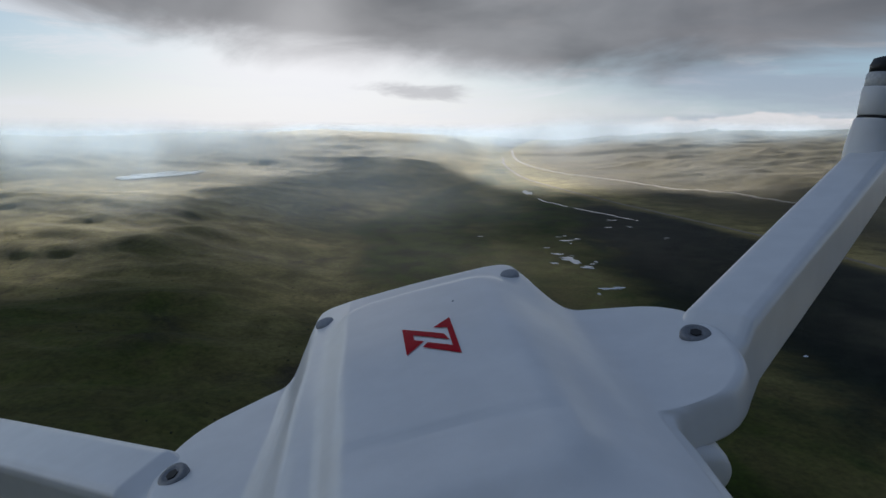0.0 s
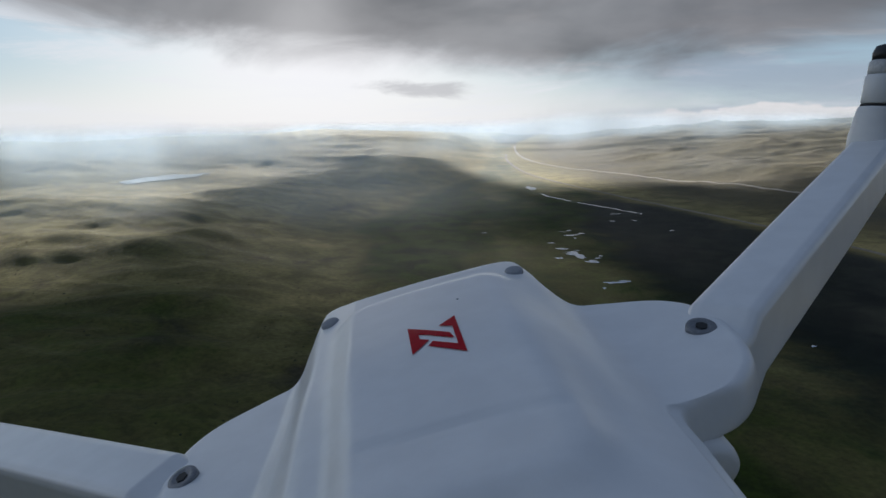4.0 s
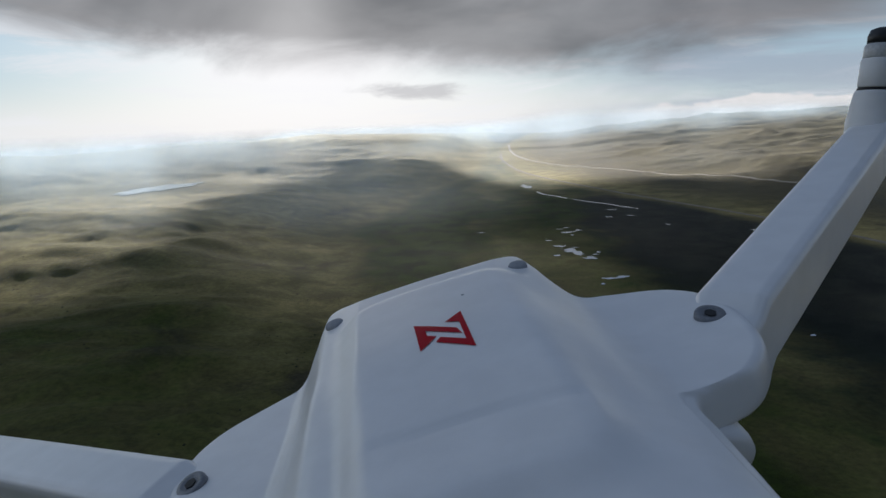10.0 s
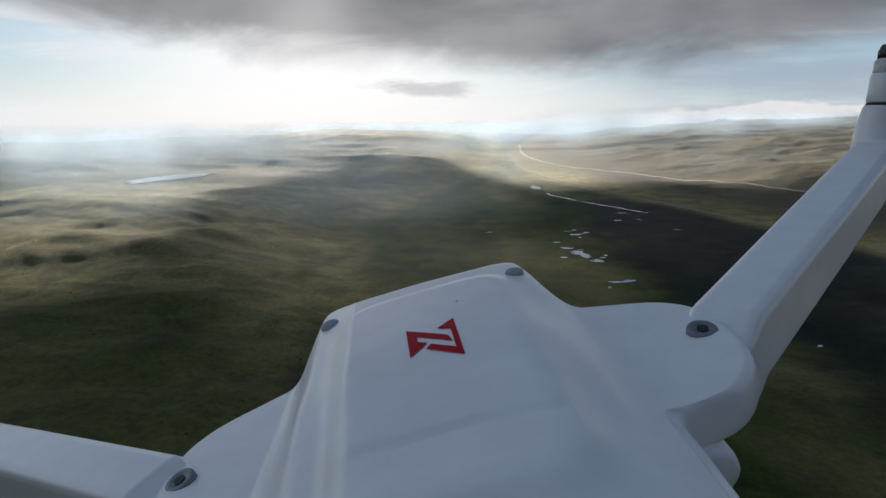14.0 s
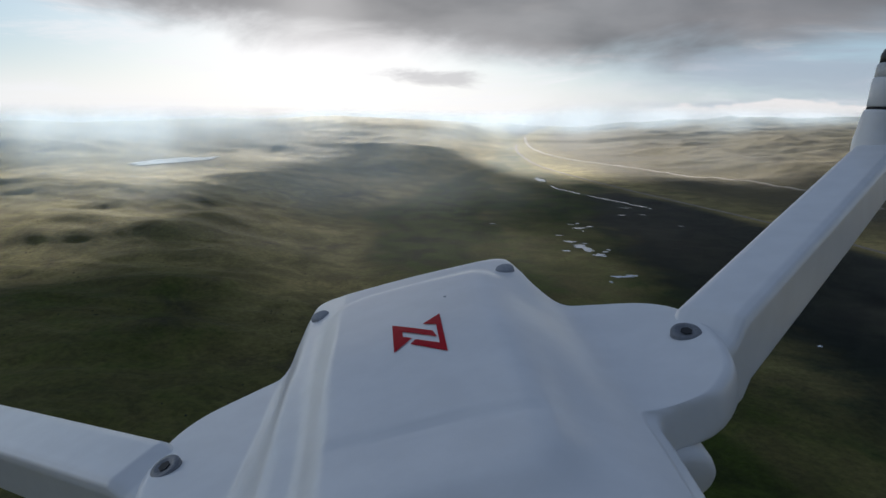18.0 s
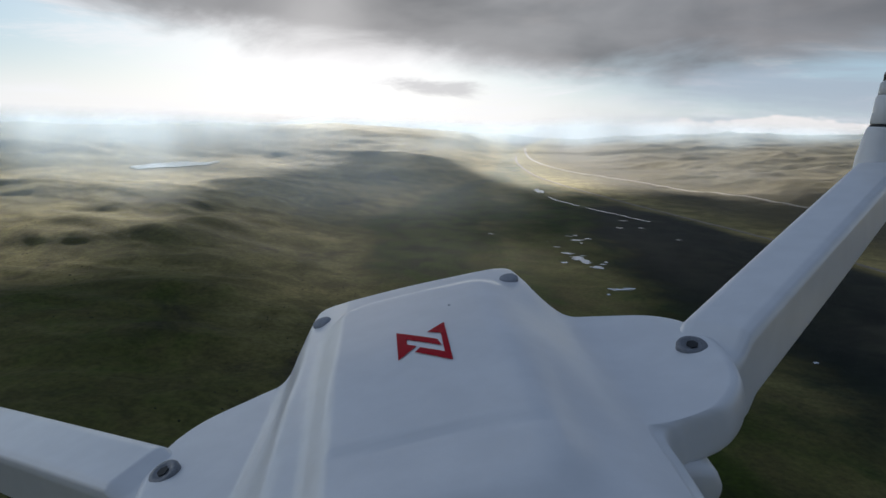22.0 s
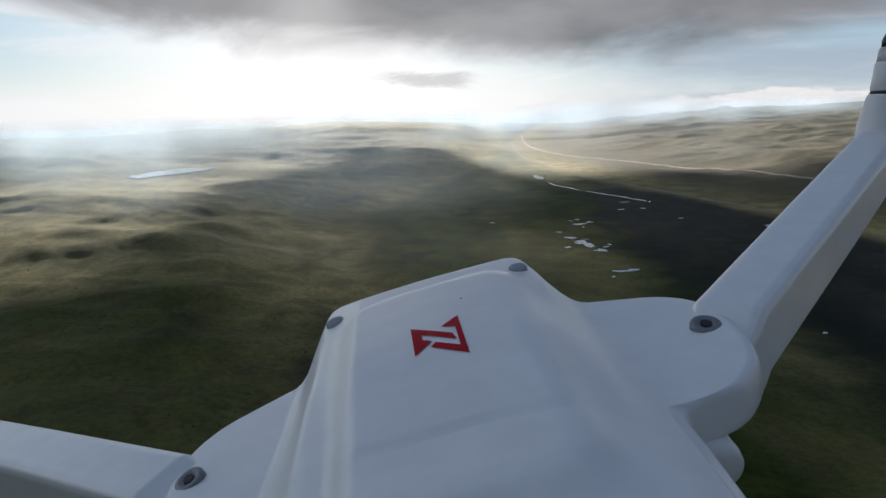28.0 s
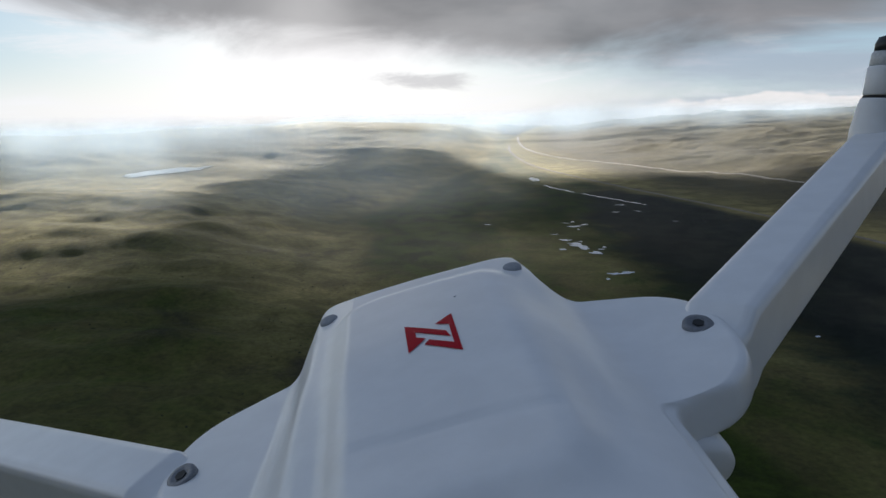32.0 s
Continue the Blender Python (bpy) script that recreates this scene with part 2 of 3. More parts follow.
def gravel_material(name, a, b):
    m, n, out = material(name)
    p = where(n)
    c = n.mix(n.span(n.noise(p, 0.12, 5.0, 0.65), 0.3, 0.7), a, b)
    q = principled(n, out, c, 1.0, 0.0, n.noise(p, 3.0, 4.0, 0.6), 0.5, 0.05)
    q.inputs["Specular IOR Level"].default_value = 0.2
    return m


# pale see-through sheet colour that imitates aerial haze
def haze_sheet_material():
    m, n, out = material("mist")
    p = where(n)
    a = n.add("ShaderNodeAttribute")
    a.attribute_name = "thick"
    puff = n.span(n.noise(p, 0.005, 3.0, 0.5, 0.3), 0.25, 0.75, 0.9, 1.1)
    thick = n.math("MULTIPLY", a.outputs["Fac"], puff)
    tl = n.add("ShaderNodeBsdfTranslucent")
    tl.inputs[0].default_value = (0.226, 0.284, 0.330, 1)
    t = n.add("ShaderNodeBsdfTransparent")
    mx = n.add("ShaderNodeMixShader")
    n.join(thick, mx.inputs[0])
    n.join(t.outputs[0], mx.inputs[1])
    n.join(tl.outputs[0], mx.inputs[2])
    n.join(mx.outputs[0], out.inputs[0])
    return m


GRASS = grass_material()
SHELL = shell_material()
STEEL = plain("screw_steel", (0.24, 0.25, 0.27), 0.45, 0.5, 900.0, 0.15, 0.3)
RUBBER = plain("grey_rubber", (0.33, 0.345, 0.37), 0.55, 0.0, 600.0, 0.1, 0.2)
PALE = plain("pale_grey_plastic", (0.50, 0.52, 0.55), 0.5)
# black of the screw sockets and of the shaded gap below each motor
SOCKET_GAP = plain("socket_gap_black", (0.015, 0.015, 0.016), 0.6)
RED = plain("red_print", (0.46, 0.001, 0.014), 0.5, 0.0, 500.0, 0.05, 0.12)
RED.node_tree.nodes["Principled BSDF"].inputs["Specular IOR Level"].default_value = 0.05
ALLOY = plain("motor_alloy", (0.62, 0.63, 0.64), 0.45, 0.1, 400.0, 0.1, 0.2)
BLACK = plain("black_composite", (0.018, 0.019, 0.021), 0.42, 0.0, 500.0, 0.1, 0.3)
WATER = water_material()
ROAD = gravel_material("pale_road", (0.26, 0.23, 0.185), (0.34, 0.31, 0.26))
TRACK = gravel_material("dark_track", (0.14, 0.125, 0.095), (0.24, 0.21, 0.165))
CLOUD = plain("cloud_vapour", (0.86, 0.87, 0.88), 1.0, 0.0, 0.01, 0.0, 0.05)
SHRUB = plain("shrub_leaf", (0.042, 0.046, 0.018), 0.9, 0.0, 2.0, 0.2, 0.4)
HAZE_SHEET = haze_sheet_material()


def thin_cloud_material(name, lo, hi):
    m, n, out = material(name)
    t = n.add("ShaderNodeBsdfTransparent")
    d = n.add("ShaderNodeBsdfDiffuse")
    d.inputs[0].default_value = (0.86, 0.87, 0.88, 1)
    mx = n.add("ShaderNodeMixShader")
    n.join(n.span(n.noise(where(n), 0.008, 4.0, 0.6), 0.3, 0.7, lo, hi), mx.inputs[0])
    n.join(t.outputs[0], mx.inputs[1])
    n.join(d.outputs[0], mx.inputs[2])
    n.join(mx.outputs[0], out.inputs[0])
    return m


THIN = thin_cloud_material("thin_cloud", 0.44, 0.78)
GREY = thin_cloud_material("grey_cloud", 0.66, 0.92)


# ---------------------------------------------------------------- helpers for things
def mesh_from(name, verts, faces, mat, smooth=True):
    me = bpy.data.meshes.new(name)
    me.from_pydata([tuple(v) for v in verts], [], [tuple(f) for f in faces])
    me.materials.append(mat)
    me.update()
    if smooth:
        me.polygons.foreach_set("use_smooth", [True] * len(me.polygons))
    return me


def part(name, bm, mat, parent=None, label="", smooth=True):
    me = bpy.data.meshes.new(name)
    bmesh.ops.recalc_face_normals(bm, faces=bm.faces)
    bm.to_mesh(me)
    bm.free()
    me.materials.append(mat)
    if smooth:
        me.polygons.foreach_set("use_smooth", [True] * len(me.polygons))
    ob = new(name, me)
    if parent is not None:
        ob.parent = parent
    if label:
        ob["label"] = label
    return ob


# ---------------------------------------------------------------- relief of the land
def lattice(ix, iy, seed):
    h = (ix * 374761393 + iy * 668265263 + seed * 974711) & 0x7FFFFFFF
    h = ((h ^ (h >> 13)) * 1274126177) & 0x7FFFFFFF
    a = (h ^ (h >> 16)) * (2 * np.pi / 65536.0)
    return np.cos(a), np.sin(a)


def ripple(x, y, seed):
    ix, iy = np.floor(x).astype(np.int64), np.floor(y).astype(np.int64)
    fx, fy = x - ix, y - iy
    u, v = fx * fx * fx * (fx * (fx * 6 - 15) + 10), fy * fy * fy * (fy * (fy * 6 - 15) + 10)
    s = []
    for dx in (0, 1):
        for dy in (0, 1):
            gx, gy = lattice(ix + dx, iy + dy, seed)
            s.append(gx * (fx - dx) + gy * (fy - dy))
    a, b = s[0] + (s[2] - s[0]) * u, s[1] + (s[3] - s[1]) * u
    return (a + (b - a) * v) * 1.5


def fbm(x, y, wave, seed, octaves=5, gain=0.5):
    total, amp, k = 0.0, 1.0, 1.0 / wave
    for i in range(octaves):
        total = total + amp * ripple(x * k, y * k, seed + i)
        amp, k = amp * gain, k * 2.03
    return total


def ridged(x, y, wave, seed, octaves=4):
    total, amp, k = 0.0, 1.0, 1.0 / wave
    for i in range(octaves):
        total = total + amp * (1 - 2 * np.abs(ripple(x * k, y * k, seed + i)))
        amp, k = amp * 0.42, k * 2.1
    return total


def step(v, lo, hi):
    t = np.clip((v - lo) / (hi - lo), 0, 1)
    return t * t * (3 - 2 * t)


def hill(x, y, cx, cy, rx, ry, height):
    return height * np.exp(-((x - cx) / rx) ** 2 - ((y - cy) / ry) ** 2)


LAKE = (-456.0, 1066.0, 24.0)
WEST_Y, WEST_X = (0, 250, 400, 520, 700, 1000, 1300, 2000, 3000, 5000), (120, 40, -25, -70, -80, 0, 90, 190, 300, 700)
EAST_Y, EAST_X = (0, 300, 526, 684, 790, 981, 1313, 1970, 3000, 5000), (520, 470, 410, 372, 346, 291, 232, 250, 420, 900)


KNOLLS = ((-305, 480, 60, 30, 5.5), (-226, 486, 26, 22, 4.5), (-196, 556, 40, 24, 5), (-112, 556, 46, 26, 6),
          (-80, 462, 50, 26, 7), (-36, 468, 30, 22, 6), (-150, 350, 46, 20, 4), (-420, 620, 70, 30, 5), (-60, 330, 40, 18, 4))


def land(x, y):
    """Height of the ground; returns height and the meadow, marsh and heather cover."""
    x, y = np.asarray(x, float), np.asarray(y, float)
    wob = 18 * fbm(x, y, 140, 40, 3)
    west = np.interp(y, WEST_Y, WEST_X) + wob - x          # metres west of the valley floor
    east = x - np.interp(y, EAST_Y, EAST_X) - 0.4 * wob    # metres east of it
    up_w, up_e = step(west, 0, 190), step(east, 0, 420)
    floor = 0.35 * fbm(x, y, 45, 7, 3)
    warp = 40 * fbm(x, y, 260, 12, 2)
    rolls = 22 * fbm(x + warp, y * 1.5, 420, 3, 6, 0.38) + 5.5 * ridged(x + warp, y * 1.7, 230, 21, 3) + 4.5 * fbm(x + warp, y * 1.4, 150, 91, 3, 0.45) - 3
    away = np.hypot(x, y)
    rolls = rolls * (1 - 0.5 * step(away, 1100, 2300)) + 1.8 * ridged(x + 0.4 * warp, y * 1.8, 70, 25, 3) * step(away, 900, 400) + (1.5 * fbm(x, y * 1.5, 64, 71, 3, 0.5) + 0.4 * ridged(x, y, 24, 83, 2)) * step(away, 1300, 500)
    z_w = up_w * (15 + 0.010 * np.clip(west, 0, 2600) + rolls * (0.55 + 0.45 * step(west, 60, 420)))
    z_w = z_w + up_w * (hill(x, y, -330, 2750, 650, 520, 52) + hill(x, y, -1500, 2600, 900, 260, 10) + hill(x, y, -620, 4000, 700, 400, 22))
    even = 0.8 * hill(x, y, -350, 440, 120, 75, 1.0)
    z_w = z_w * (1 - even) + (6 + 0.15 * (y - 370)) * even
    rough = 1 + 0.4 * fbm(x, y, 40, 55, 2)
    for cx, cy, rx, ry, high in KNOLLS:
        lee = np.where(y < cy, 0.85, 1.5)
        z_w = z_w + up_w * hill(x, y + 0.15 * (x - cx), cx, cy, rx, ry * lee, high) * rough
    humps = (5.0 * fbm(x + 0.5 * warp, y * 1.35, 230, 141, 3, 0.42) + 3.4 * np.maximum(fbm(x + 0.3 * warp, y * 1.4, 120, 151, 2, 0.35), 0.05)) * step(away, 2600, 900) * (1 - hill(x, y, -410, 900, 170, 230, 1.0))
    z_w = z_w + up_w * humps * (1 - 0.7 * even)
    gully = 11 * ridged(x * 0.9 + warp, y * 1.3, 300, 31, 3) + 10 * fbm(x, y, 330, 61, 5, 0.42)
    gully = gully + (4.0 * fbm(x + 0.4 * warp, y * 1.3, 130, 171, 3, 0.45) + 2.5 * ridged(x, y * 1.2, 90, 181, 2)) * step(away, 2600, 1200)
    z_e = up_e * (6 + 46 * step(east, 60, 1000) + gully * (0.35 + 0.65 * step(east, 60, 600)))
    z_e = z_e + up_e * (hill(x, y, 3100, 3600, 1300, 900, 62) + hill(x, y, 1150, 4700, 900, 420, 22) + hill(x, y, 2000, 4700, 800, 400, 32))
    z_e = z_e - up_e * 42 * step(away, 2700, 4100) * step(x / np.maximum(y, 1), 0.50, 0.36)
    z_w = z_w - 62 * step(away, 2700, 4000) * step(x / np.maximum(y, 1), -0.16, -0.30)
    z = floor + z_w + z_e
    near_lake = np.sqrt(((x - LAKE[0]) / 190) ** 2 + ((y - LAKE[1]) / 200) ** 2)
    k = step(near_lake, 1.7, 0.75)
    z = z * (1 - k) + (LAKE[2] - 1.5) * k
    flat = (1 - up_w) * (1 - up_e)
    meadow_shade = flat * step(west, 45, -40) * step(east, 10, -60) * (0.6 + 0.4 * step(fbm(x, y * 0.5, 160, 77, 3) + step(x, 150, 20) * 0.9, 0.1, 0.6))
    # marsh cover; its near-black tone also paints the valley's cloud shade
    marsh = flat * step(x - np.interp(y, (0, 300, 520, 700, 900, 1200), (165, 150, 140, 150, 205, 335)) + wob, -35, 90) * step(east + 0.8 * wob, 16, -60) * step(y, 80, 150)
    # near western slopes take the dark green too, as painted cloud shade
    meadow_shade = np.maximum(meadow_shade, 0.62 * up_w * step(away, 500, 370))
    heather = step(east, -10, 160)
    return z, meadow_shade, marsh, heather


def heights(points):
    """Heights of the ground under many places at once."""
    q = np.array([(p[0], p[1]) for p in points], float)
    return land(q[:, 0], q[:, 1])[0]


def height(x, y):
    return float(heights([(x, y)])[0])


def build_ground():
    front = np.linspace(-50, 50, 760)
    back = np.linspace(50, 310, 54)[1:-1]
    ang = np.radians(np.concatenate([front, back]))
    rad = np.concatenate([[4, 40, 75], np.geomspace(100, 4950, 520)])
    a, r = np.meshgrid(ang, rad)
    x, y = r * np.sin(a), r * np.cos(a)
    z, meadow_shade, marsh, heather = land(x, y)
    nr, na = x.shape
    verts = np.stack([x, y, z], -1).reshape(-1, 3)
    i, j = np.meshgrid(np.arange(nr - 1), np.arange(na), indexing="ij")
    jn = (j + 1) % na
    quads = np.stack([i * na + j, i * na + jn, (i + 1) * na + jn, (i + 1) * na + j], -1).reshape(-1, 4)[:, ::-1]
    me = bpy.data.meshes.new("ground")
    me.vertices.add(len(verts) + 1)
    hub = len(verts)
    verts = np.vstack([verts, [[0, 0, verts[:na, 2].mean()]]])
    me.vertices.foreach_set("co", verts.ravel())
    tri = np.stack([np.full(na, hub), (np.arange(na) + 1) % na, np.arange(na)], -1)
    me.loops.add(quads.size + tri.size)
    me.loops.foreach_set("vertex_index", np.concatenate([quads.ravel(), tri.ravel()]).astype(np.int32))
    me.polygons.add(len(quads) + len(tri))
    me.polygons.foreach_set("loop_start", np.concatenate([np.arange(len(quads)) * 4, quads.size + np.arange(len(tri)) * 3]).astype(np.int32))
    me.update(calc_edges=True)
    me.validate()
    me.polygons.foreach_set("use_smooth", [True] * len(me.polygons))
    for name, v in (("meadow_shade", meadow_shade), ("marsh", marsh), ("heather", heather)):
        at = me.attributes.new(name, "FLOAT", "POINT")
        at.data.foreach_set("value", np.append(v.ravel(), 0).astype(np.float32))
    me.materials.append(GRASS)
    return tagged(new("ground", me), "rolling moorland of dry olive grass with a green marshy valley", "ground", kind="structure")


ground = build_ground()


def smooth_line(points, n):
    """A smooth way through a few points (Catmull-Rom)."""
    p = [Vector(q) for q in points]
    p = [p[0] * 2 - p[1], *p, p[-1] * 2 - p[-2]]
    out = []
    for k in range(1, len(p) - 2):
        for s in range(n):
            t = s / n
            a, b, c, d = p[k - 1], p[k], p[k + 1], p[k + 2]
            out.append(0.5 * (2 * b + (c - a) * t + (2 * a - 5 * b + 4 * c - d) * t * t + (3 * b - a - 3 * c + d) * t ** 3))
    out.append(p[-2])
    return out


def ribbon(name, points, width, mat, label, lift=0.5, n=40):
    """A road bed draped over the land, with shoulders."""
    way = smooth_line([(x, y, 0) for x, y in points], n)
    across = (-0.62, -0.5, -0.25, 0.0, 0.25, 0.5, 0.62)
    drop = (-1.2, 0.0, 0.06, 0.1, 0.06, 0.0, -1.2)
    verts, faces = [], []
    for k, q in enumerate(way):
        d = (way[min(k + 1, len(way) - 1)] - way[max(k - 1, 0)]).normalized()
        s = Vector((d.y, -d.x, 0))
        side = [q + s * width * a for a in across]
        top = float(heights(side[1:-1:2]).max()) + lift
        verts += [(v.x, v.y, top + dz) for v, dz in zip(side, drop)]
    m = len(across)
    for k in range(len(way) - 1):
        for c in range(m - 1):
            faces.append((k * m + c, k * m + c + 1, (k + 1) * m + c + 1, (k + 1) * m + c))
    return tagged(new(name, mesh_from(name, verts, faces, mat)), label, "road", kind="structure")


ribbon("road", [(560, 760), (540, 930), (480, 1130), (395, 1330), (318, 1560), (290, 1900), (318, 2300), (380, 2800)], 7.5, ROAD,
       "pale two-lane road winding along the foot of the hills")
ribbon("road", [(405, 500), (392, 600), (372, 690), (340, 800), (288, 985), (240, 1200), (214, 1420), (224, 1800), (262, 2150)], 6.0, TRACK,
       "narrow gravel track beside the marsh")


def pool(name, cx, cy, rx, ry, turn, seed, label, lobes=0.35, z=None):
    """A flat sheet of water with an uneven shore."""
    n = 72
    c, s = math.cos(radians(turn)), math.sin(radians(turn))
    verts = [(cx, cy)]
    for k in range(n):
        a = 2 * math.pi * k / n
        w = 1 + lobes * (noise.noise((math.cos(a) * 1.6, math.sin(a) * 1.6, seed)) + 0.6 * noise.noise((math.cos(a) * 4, math.sin(a) * 4, seed + 5)))
        u, v = rx * w * math.cos(a), ry * w * math.sin(a)
        verts.append((cx + u * c - v * s, cy + u * s + v * c))
    if z is None:
        z = float(heights(verts[::6]).max()) + 0.12
    top = [(x, y, z) for x, y in verts] + [(x, y, z - 0.7) for x, y in verts[1:]]
    faces = [(0, 1 + k, 1 + (k + 1) % n) for k in range(n)]
    faces += [(1 + k, n + 1 + k, n + 1 + (k + 1) % n, 1 + (k + 1) % n) for k in range(n)]
    return tagged(new(name, mesh_from(name, top, faces, WATER, False)), label, "water", kind="structure")


pool("lake", LAKE[0], LAKE[1], 38, 84, -20, 3.0, "small pale lake in a hollow of the moor", 0.45, LAKE[2])
random.seed(4)
for cx, cy, rx, ry, turn in ((174, 1075, 11, 64, 8), (130, 535, 9, 20, 20), (122, 560, 5, 9, 40), (146, 628, 9, 6, 0), (138, 505, 6, 9, 60),
                             (137, 438, 14, 5, 8), (56, 645, 5, 4, 0), (150, 655, 4, 5, 0), (215, 715, 5, 4, 0), (262, 650, 5, 4, 0),
                             (236, 770, 9, 4, 10), (112, 520, 4, 5, 0), (204, 305, 2.5, 2, 0), (330, 600, 6, 4, 0), (118, 588, 4, 4, 0), (224, 1950, 22, 26, 0)):
    pool("pond", cx, cy, 0.66 * rx, 0.55 * ry, turn + random.uniform(-15, 15), random.random() * 40, "shallow silvery pond in the marsh", 1.0)
for cx, cy, spread, count in ((130, 540, 11, 5), (146, 632, 9, 3), (137, 440, 9, 2), (176, 1075, 10, 2), (240, 760, 26, 3)):
    for _ in range(count):
        pool("pond", cx + random.gauss(0, spread), cy + random.gauss(0, 1.5 * spread), random.uniform(1.2, 3.4), random.uniform(1.0, 2.8), random.uniform(-30, 30),
             random.random() * 40, "small silvery puddle in the marsh", 1.0)


def stream(points, width):
    way = smooth_line([(x, y, 0) for x, y in points], 14)
    verts, faces = [], []
    for k, q in enumerate(way):
        d = (way[min(k + 1, len(way) - 1)] - way[max(k - 1, 0)]).normalized()
        s = Vector((d.y, -d.x, 0))
        w = width * (0.55 + 0.9 * abs(noise.noise((k * 0.21, 1.7, 0.3))))
        off = s * 3 * noise.noise((k * 0.17, 9.1, 0))
        for sgn in (-1, 1):
            v = q + off + s * sgn * w
            verts.append((v.x, v.y, 0))
    z = float(heights(verts).max()) + 0.1
    verts = [(v[0], v[1], z) for v in verts] + [(v[0], v[1], z - 1.0) for v in verts]
    h = len(way) * 2
    for k in range(len(way) - 1):
        a = 2 * k
        faces += [(a, a + 1, a + 3, a + 2), (a, a + 2, h + a + 2, h + a), (a + 1, h + a + 1, h + a + 3, a + 3)]
    return tagged(new("stream", mesh_from("stream", verts, faces, WATER, False)), "narrow silvery stream winding through green marsh", "water", kind="structure")


stream([(180, 990), (184, 955), (200, 915), (206, 895)], 2.6)
stream([(214, 880), (232, 845), (250, 810), (266, 775)], 2.4)


def shrubs():
    """Scattered low shrubs on the near slopes, one joined mesh."""
    rng = np.random.RandomState(8)
    verts, faces = [], []
    count = 0
    while count < 240:
        a, r = rng.uniform(-0.75, 0.35), rng.uniform(170, 620)
        x, y = r * math.sin(a), r * math.cos(a)
        if np.interp(y, WEST_Y, WEST_X) - x < 20 or fbm(np.array([x]), np.array([y]), 90, 50, 3)[0] < 0.05:
            continue
        z, size = height(x, y), rng.uniform(0.2, 0.5)
        first = len(verts)
        for ring, (k, h) in enumerate(((1.0, -0.1), (1.15, 0.45), (0.75, 0.95))):
            for i in range(6):
                q = i * math.pi / 3 + ring * 0.5
                w = size * k * rng.uniform(0.7, 1.25)
                verts.append((x + w * math.cos(q), y + w * math.sin(q), z + size * h * rng.uniform(0.85, 1.15)))
        verts.append((x, y, z + size * 1.25))
        for ring in range(2):
            for i in range(6):
                p, n = first + ring * 6 + i, first + ring * 6 + (i + 1) % 6
                faces.append((p, n, n + 6, p + 6))
        for i in range(6):
            faces.append((first + 12 + i, first + 12 + (i + 1) % 6, first + 18))
        count += 1
    return tagged(new("shrubs", mesh_from("shrubs", verts, faces, SHRUB, False)), "scattered dark low shrubs on the grassy slopes", "shrubs", kind="stuff")


shrubs()


# ---------------------------------------------------------------- clouds that shade the land, haze sheets
def cloud(cx, cy, rx, ry, base, seed, label, mat=None):
    """A broad heaped cloud: flat below, lumpy above, ragged rim."""
    n, m = 72, 14
    shift = (base - 20) / math.tan(radians(SUN_EL))
    cx, cy = cx + shift * math.sin(radians(SUN_AZ)), cy + shift * math.cos(radians(SUN_AZ))
    verts, faces = [], []
    for k in range(n):
        a = 2 * math.pi * k / n
        c, s = math.cos(a), math.sin(a)
        w = 1 + 0.34 * noise.noise((c * 1.5, s * 1.5, seed)) + 0.20 * noise.noise((c * 4, s * 4, seed + 3)) + 0.1 * noise.noise((c * 11, s * 11, seed + 7))
        for j in range(m):
            q = math.pi * (j + 0.5) / m
            f = math.sin(q) ** 0.55
            x, y = cx + rx * w * f * c, cy + ry * w * f * s
            lump = noise.noise((x * 0.012, y * 0.012, seed)) * 25
            z = base + (60 * math.cos(q) + lump if q < math.pi / 2 else 16 * math.cos(q) + 0.3 * lump)
            verts.append((x, y, z))
    for k in range(n):
        for j in range(m - 1):
            a, b = k * m + j, ((k + 1) % n) * m + j
            faces.append((a, a + 1, b + 1, b))
    faces.append([k * m for k in range(n)][::-1])
    faces.append([k * m + m - 1 for k in range(n)])
    return tagged(new("cloud", mesh_from("cloud", verts, faces, mat or CLOUD)), label, "cloud", "clouds over the moor", "structure")


cloud(-10, -330, 1050, 680, 2500, 2.0, "broad grey cloud overhead shading the moor")
cloud(-75, 985, 240, 640, 2500, 5.0, "long thin grey cloud shading the valley and dark hill", THIN)
cloud(375, 750, 345, 400, 2500, 9.0, "grey cloud shading the marsh", GREY)


